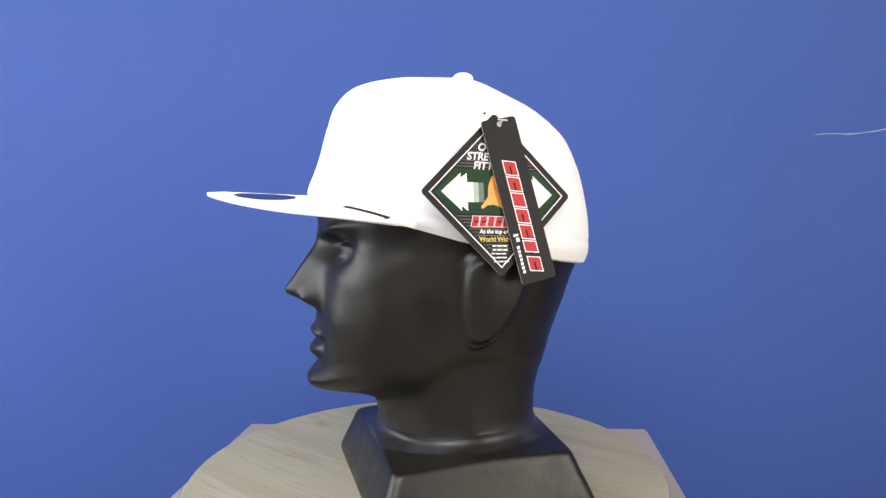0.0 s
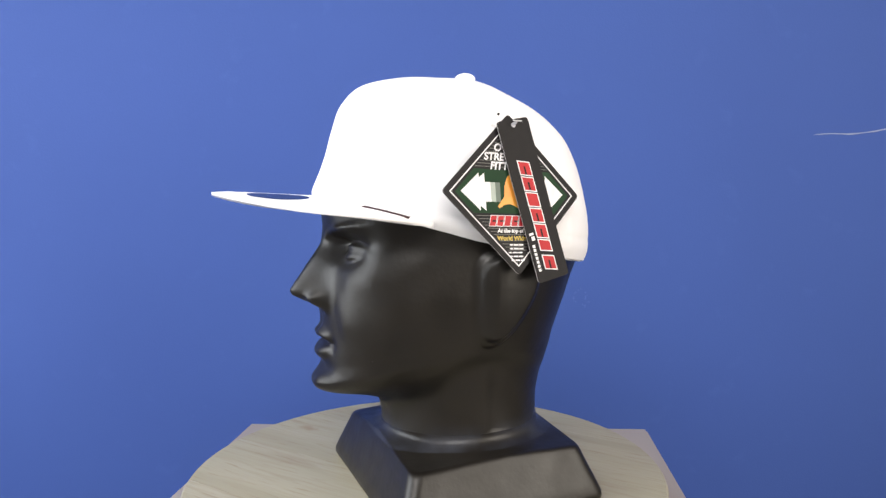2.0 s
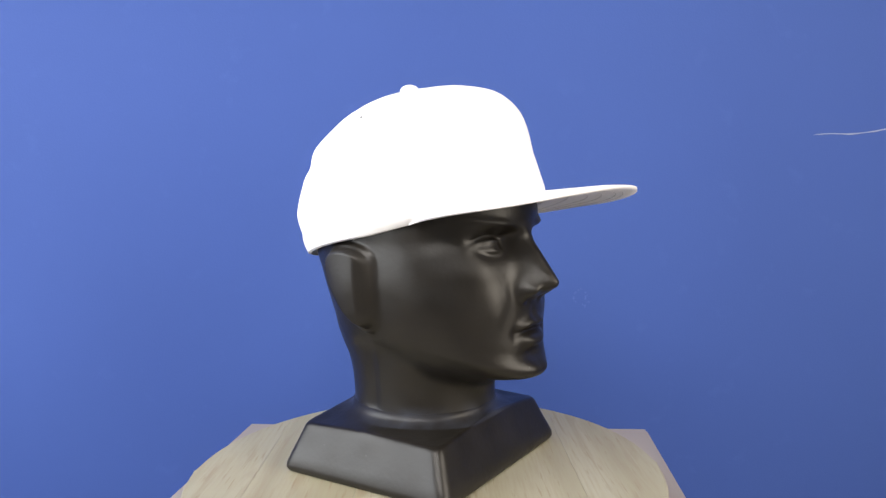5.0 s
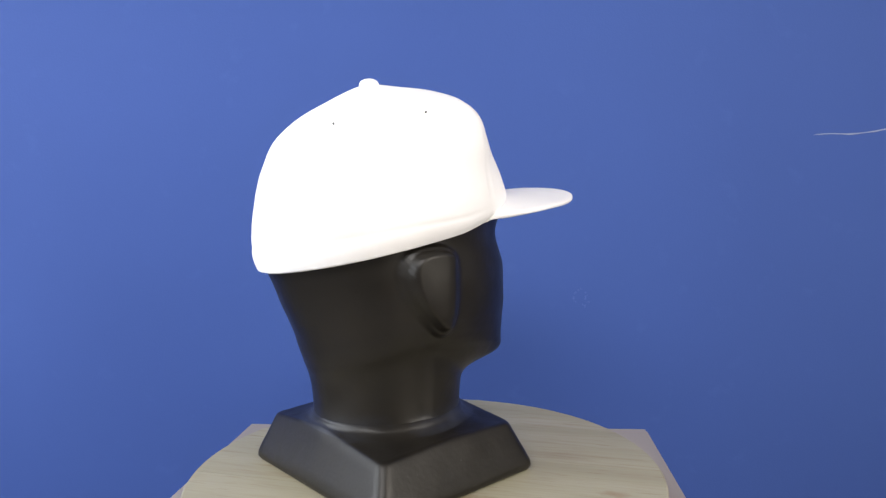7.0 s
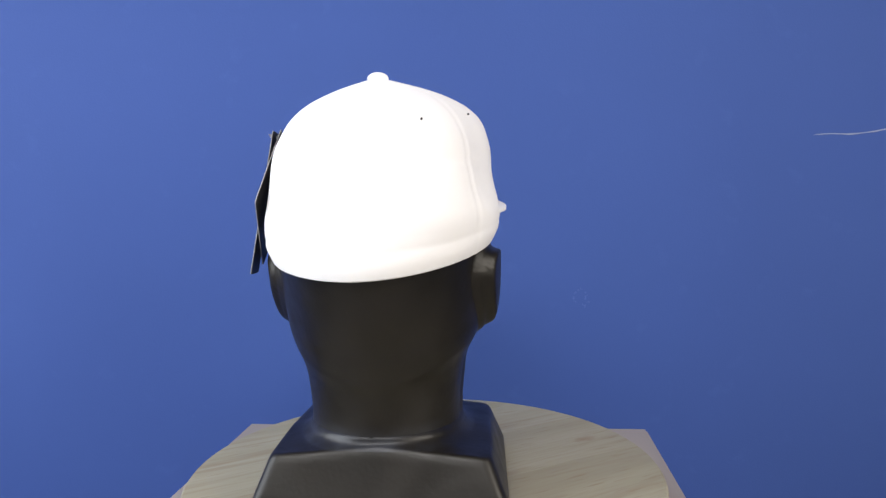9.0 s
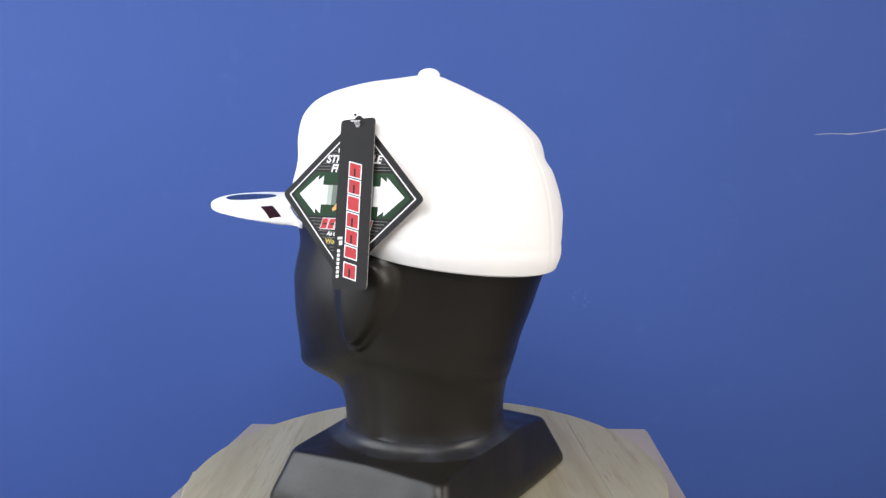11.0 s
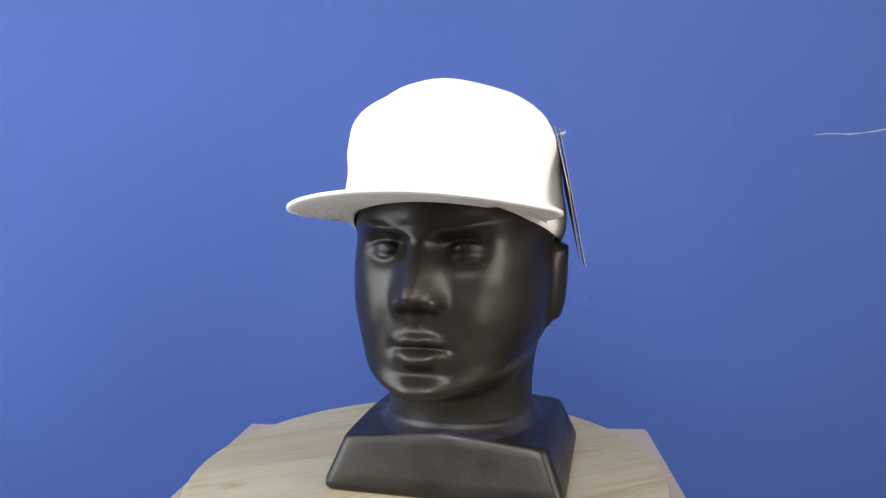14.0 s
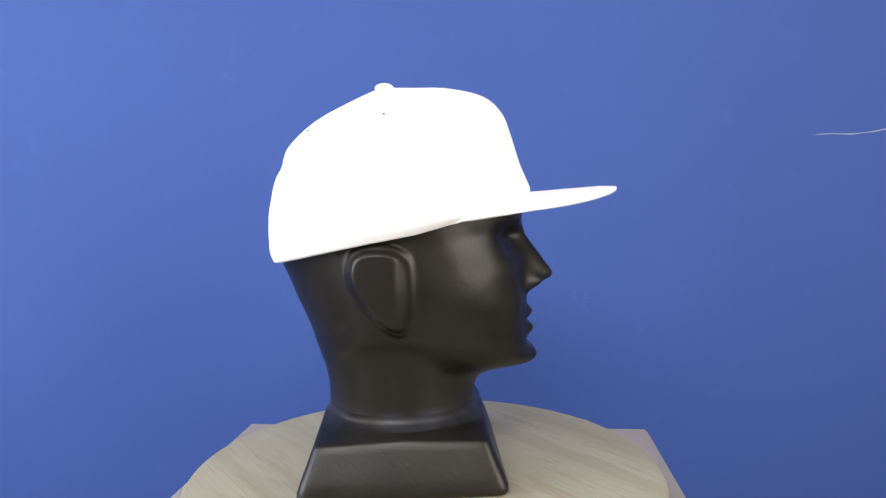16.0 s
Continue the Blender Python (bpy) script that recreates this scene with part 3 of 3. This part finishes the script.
# ---------------------------------------------------------------- hang tags
# Both cards lie in one slanting plane at the cap's left side; card space: x to the back, y up, z out.
EX = Vector((-0.988, -0.145, -0.0483)).normalized()
EN = Vector((-0.1264, 0.966, 0.178)).normalized()
EY = EN.cross(EX).normalized()
CARDS = SEAT @ Matrix.Translation((-0.0025, 0.0768, 0.2076)) @ Matrix((EX, EY, EN)).transposed().to_4x4()
TC = CARDS @ MM


def ink(name, outline, mat, parent, z, t=0.12, m=None, label=""):
    bm = slab(bmesh.new(), outline, z, z + t, m)
    bmesh.ops.transform(bm, matrix=TC, verts=bm.verts)
    return part(name, bm, mat, parent, label)


def text(body, size, x, y, z, mat, parent, m=None, shear=0.0, label=""):
    cu = bpy.data.curves.new("lettering", "FONT")
    cu.body, cu.size, cu.shear, cu.extrude, cu.offset = body, size, shear, 0.05, 0.028 * size
    tmp = new("lettering", cu)
    bpy.context.view_layer.update()
    me = bpy.data.meshes.new_from_object(tmp.evaluated_get(bpy.context.evaluated_depsgraph_get()))
    bpy.data.objects.remove(tmp)
    me.transform(TC @ (m or Matrix()) @ Matrix.Translation((x, y, z)))
    me.materials.clear()
    me.materials.append(mat)
    ob = new("lettering", me)
    ob.parent = parent
    if label:
        ob["label"] = label
    return ob


def frame_line(r0, r1):
    """A diamond band between two half diagonals, as four strips."""
    out = []
    c0, c1 = [(0, r0), (r0, 0), (0, -r0), (-r0, 0)], [(0, r1), (r1, 0), (0, -r1), (-r1, 0)]
    for i in range(4):
        j = (i + 1) % 4
        out.append([c0[i], c1[i], c1[j], c0[j]])
    return out


def bars(parent, mat, rows, z, m=None):
    for x0, x1, y, h in rows:
        ink("print_bar", [(x0, y), (x1, y), (x1, y + h), (x0, y + h)], mat, parent, z, 0.08, m)


def block_letters(parent, n, x, y, w, h, z, m=None, slant=0.25):
    """A logo as plain slanted red blocks, each in a thin white outline and split by a dark slit."""
    g = 0.07 * w

    def lean(x0, x1, y0, y1):
        return [(x0 + slant * (y0 - y), y0), (x1 + slant * (y0 - y), y0), (x1 + slant * (y1 - y), y1), (x0 + slant * (y1 - y), y1)]

    for k in range(n):
        x0 = x + k * w
        x1 = x0 + w * (0.62 if k == 5 else 0.80)
        ink("logo_outline", lean(x0 - g, x1 + g, y - g, y + h + g), INK_W, parent, z, 0.05, m)
        ink("logo_block", lean(x0, x1, y, y + h), INK_R, parent, z + 0.05, 0.05, m)
        if k % 3 != 2:
            ink("logo_slit", lean(x0 + 0.34 * (x1 - x0), x1, y + 0.40 * h, y + 0.56 * h), CARD, parent, z + 0.10, 0.03, m)


def card(outline, parent, z0, z1, m=None):
    """Pale board with black print on both faces, so that its cut edge shows light."""
    ink("card_core", outline, CORE, parent, z0, z1 - z0, m, "pale cut edge of the card")
    ink("card_face", outline, CARD, parent, z1, 0.05, m)
    ink("card_back", outline, CARD, parent, z0 - 0.05, 0.05, m)


def diamond_tag():
    tag = tagged(new("diamond_hang_tag"), "black and green diamond-shaped card tag hanging on the white cap", "hang tag")
    card(rounded([(0, 50.5), (50.5, 0), (0, -50.5), (-50.5, 0)], 3.0), tag, -0.25, 0.30)
    for s in frame_line(45.2, 44.2):
        ink("white_border", s, INK_W, tag, 0.36)
    ink("green_band", [(-27.5, 14.5), (27.5, 14.5), (41.5, 0), (29.5, -12.5), (-29.5, -12.5), (-41.5, 0)], INK_GREEN, tag, 0.36, 0.08, None, "dark green printed band")
    for k in range(12):                                   # fine ruled lines over and under the band
        y = 16.0 + 1.9 * k
        w = 42.5 - y
        ink("ruled_line", [(-w, y), (w, y), (w, y + 0.35), (-w, y + 0.35)], INK_G, tag, 0.36, 0.06)
        y = -14.2 - 1.9 * k
        w = 42.5 + y - 0.4
        ink("ruled_line", [(-w, y), (w, y), (w, y + 0.35), (-w, y + 0.35)], INK_G, tag, 0.36, 0.06)
    for s in (-1, 1):                                     # double-headed white arrows
        for dx, z in ((0.0, 0.46), (4.0, 0.52)):
            pts = [(s * (37.5 - dx * 0.2), 0.5), (s * (24.5 - dx), 12.0), (s * (24.5 - dx), 6.5), (s * (16.5), 6.5), (s * 16.5, -5.5), (s * (24.5 - dx), -5.5), (s * (24.5 - dx), -11.0)]
            ink("arrow", pts if s < 0 else pts[::-1], INK_W, tag, z, 0.06)
        for k, tone in enumerate((INK_PALE, INK_MID)):    # the shaft fades inwards
            x0, x1 = 16.5 - 3.4 * k, 13.1 - 3.4 * k
            pts = [(s * x0, -5.5), (s * x1, -5.5), (s * x1, 6.5), (s * x0, 6.5)]
            ink("arrow_shaft", pts if s > 0 else pts[::-1], tone, tag, 0.46, 0.06)
    cap_pts = [(-12.0, -8.2), (-11.0, -9.4), (-7.5, -7.2), (-3.0, -6.6), (6.5, -10.5), (9.0, -6.0), (9.0, 6.0), (5.0, 11.5), (0.0, 13.0), (-4.0, 10.5), (-6.5, 4.5), (-7.0, -2.0)]
    ink("cap_picture", cap_pts, INK_O, tag, 0.47, 0.08, None, "small printed orange cap")
    text("O", 6.6, -12.5, 26.2, 0.5, INK_W, tag, None, 0.2, "white lettering")
    text("STRE", 6.6, -20.0, 20.4, 0.5, INK_W, tag, None, 0.2, "white lettering")
    text("FITT", 6.6, -16.0, 14.7, 0.5, INK_W, tag, None, 0.2, "white lettering")
    text("LE", 6.6, 12.5, 20.4, 0.5, INK_W, tag, None, 0.2, "white lettering")
    block_letters(tag, 7, -19.0, -20.2, 5.2, 6.2, 0.47)
    text("At the top of you", 3.5, -13.6, -24.2, 0.5, INK_W, tag, None, 0.15, "small white lettering")
    text("World Wide P", 4.0, -14.0, -29.0, 0.5, INK_Y, tag, None, 0.0, "yellow lettering")
    for k in range(5):                                    # five lines too small to read
        y, x0 = -32.2 - 2.35 * k, (-5.5, -5.5, -6.5, -6.2, -5.0)[k]
        bars(tag, INK_W, [(x0, x0 + 2.2, y, 0.9), (x0 + 2.8, x0 + 6.2, y, 0.9), (x0 + 6.8, x0 + 9.8, y, 0.9)], 0.5)
    # nylon barb that holds both cards
    bm = bmesh.new()
    box(bm, -1.0, 5.6, 44.0, 44.8, 6.4, 7.2, 0.2)
    box(bm, 1.5, 2.2, 42.6, 44.4, -2.0, 7.0, 0.2)
    bmesh.ops.transform(bm, matrix=TC, verts=bm.verts)
    part("nylon_barb", bm, NYLON, tag, "clear plastic fastener")
    return tag


PIVOT = Vector((0.0018, 0.0432, 0.0))


def strip_tag():
    tag = tagged(new("strip_hang_tag"), "long black card tag with a red and white printed logo", "hang tag")
    m = Matrix.Translation((1.8, 43.2, 0))
    card(rounded([(12.1, 3.6), (12.1, -98.5), (-12.1, -98.5), (-12.1, 3.6)], 2.6), tag, 2.8, 3.35, m)
    spin = m @ Matrix.Rotation(radians(-90), 4, "Z")
    block_letters(tag, 7, 22.8, -4.0, 10.0, 7.8, 3.42, spin, 0.28)
    bars(tag, INK_W, [(75.0 + 2.5 * k, 76.8 + 2.5 * k, -9.6, 1.9) for k in range(7)], 3.42, spin)
    bars(tag, INK_W, [(67.5, 69.0, -9.8, 3.2), (69.8, 72.4, -8.8, 2.4)], 3.42, spin)
    ink("hole", [(1.6 * math.cos(a * math.pi / 8), 1.6 * math.sin(a * math.pi / 8)) for a in range(16)], NYLON, tag, 3.42, 0.1, m, "punched hole with nylon loop")
    return tag


display_stand()
TABLE = turntable()
HEAD = mannequin_head()
CAP = cap_thing()
DIAMOND = diamond_tag()
STRIP = strip_tag()


# marks on the blue wall
def wall_scuff():
    bm = bmesh.new()
    on_wall = pose(0, WALL_Y, 0.0403, 90, 0, 0) @ Matrix.Scale(0.807, 4)
    pts = [(0.650 + 0.0145 * i, 0.2955 + 0.0022 * math.sin(i * 0.8) - 0.004 * gauss(i, 3, 2.5) + 0.0007 * i) for i in range(12)]
    lo = [(x, z - (0.0009 + 0.0007 * math.sin(i * 1.9)) * step(-1, 2, i)) for i, (x, z) in enumerate(pts)]
    slab(bm, lo + [(x, z + 0.0009 * step(-1, 3, i)) for i, (x, z) in reversed(list(enumerate(pts)))], 0.0, 0.0006, on_wall)
    tagged(finish("wall_scuff", bm, SCUFF, smooth=False), "thin pale scratch on the blue wall", "scratch", kind="structure")
    # a faint rubbed ring and a few chips
    bm = bmesh.new()
    rng = random.Random(4)
    for k in range(26):
        a = rng.uniform(0, 6.283)
        x, z = 0.262 + (0.010 + rng.gauss(0, 0.002)) * math.cos(a), 0.030 + (0.017 + rng.gauss(0, 0.003)) * math.sin(a)
        r = rng.uniform(0.0006, 0.0016)
        slab(bm, [(x + r * rng.uniform(0.6, 1.4) * math.cos(j * 1.05), z + r * rng.uniform(0.6, 1.6) * math.sin(j * 1.05)) for j in range(6)], 0.0, 0.0004, on_wall)
    tagged(finish("wall_rub_mark", bm, RUB, smooth=False), "faint rubbed mark on the blue wall", "mark", kind="structure")


wall_scuff()


# ---------------------------------------------------------------- what moves
TURN = ((0.0, 0.0), (1.0, 0.2), (1.5, 1.0), (2.0, 6.1), (2.5, 25.8), (3.0, 43.5), (3.5, 60.3), (4.0, 88.5), (4.2, 97.5), (4.7, 118.0), (5.2, 138.0), (5.7, 154.5), (6.1, 167.5),
        (6.3, 171.3), (6.5, 175.4), (6.8, 194.1), (7.0, 204.3), (7.4, 219.0), (7.6, 223.5), (8.0, 228.7), (8.5, 230.6), (8.7, 235.6), (9.0, 249.0), (9.2, 255.2),
        (9.7, 268.0), (10.3, 287.0), (10.8, 305.0), (11.1, 314.0), (11.3, 317.6), (11.5, 319.6), (12.0, 340.2), (12.5, 356.8), (13.0, 369.7), (13.5, 393.4), (14.0, 419.0),
        (14.5, 437.0), (15.0, 467.0), (15.5, 493.0), (16.0, 525.5))


def swing(t):
    return 13.0 - 9.0 * step(4.5, 10.5, t)


def motions():
    for ob in (TABLE, HEAD, CAP, DIAMOND):
        walk(ob, [(t, Matrix.Rotation(radians(a), 4, "Z")) for t, a in TURN])
    inv = CARDS.inverted()
    walk(STRIP, [(t, Matrix.Rotation(radians(a), 4, "Z") @ CARDS @ Matrix.Translation(PIVOT) @ Matrix.Rotation(radians(swing(t)), 4, "Z") @ Matrix.Translation(-PIVOT) @ inv) for t, a in TURN])


motions()
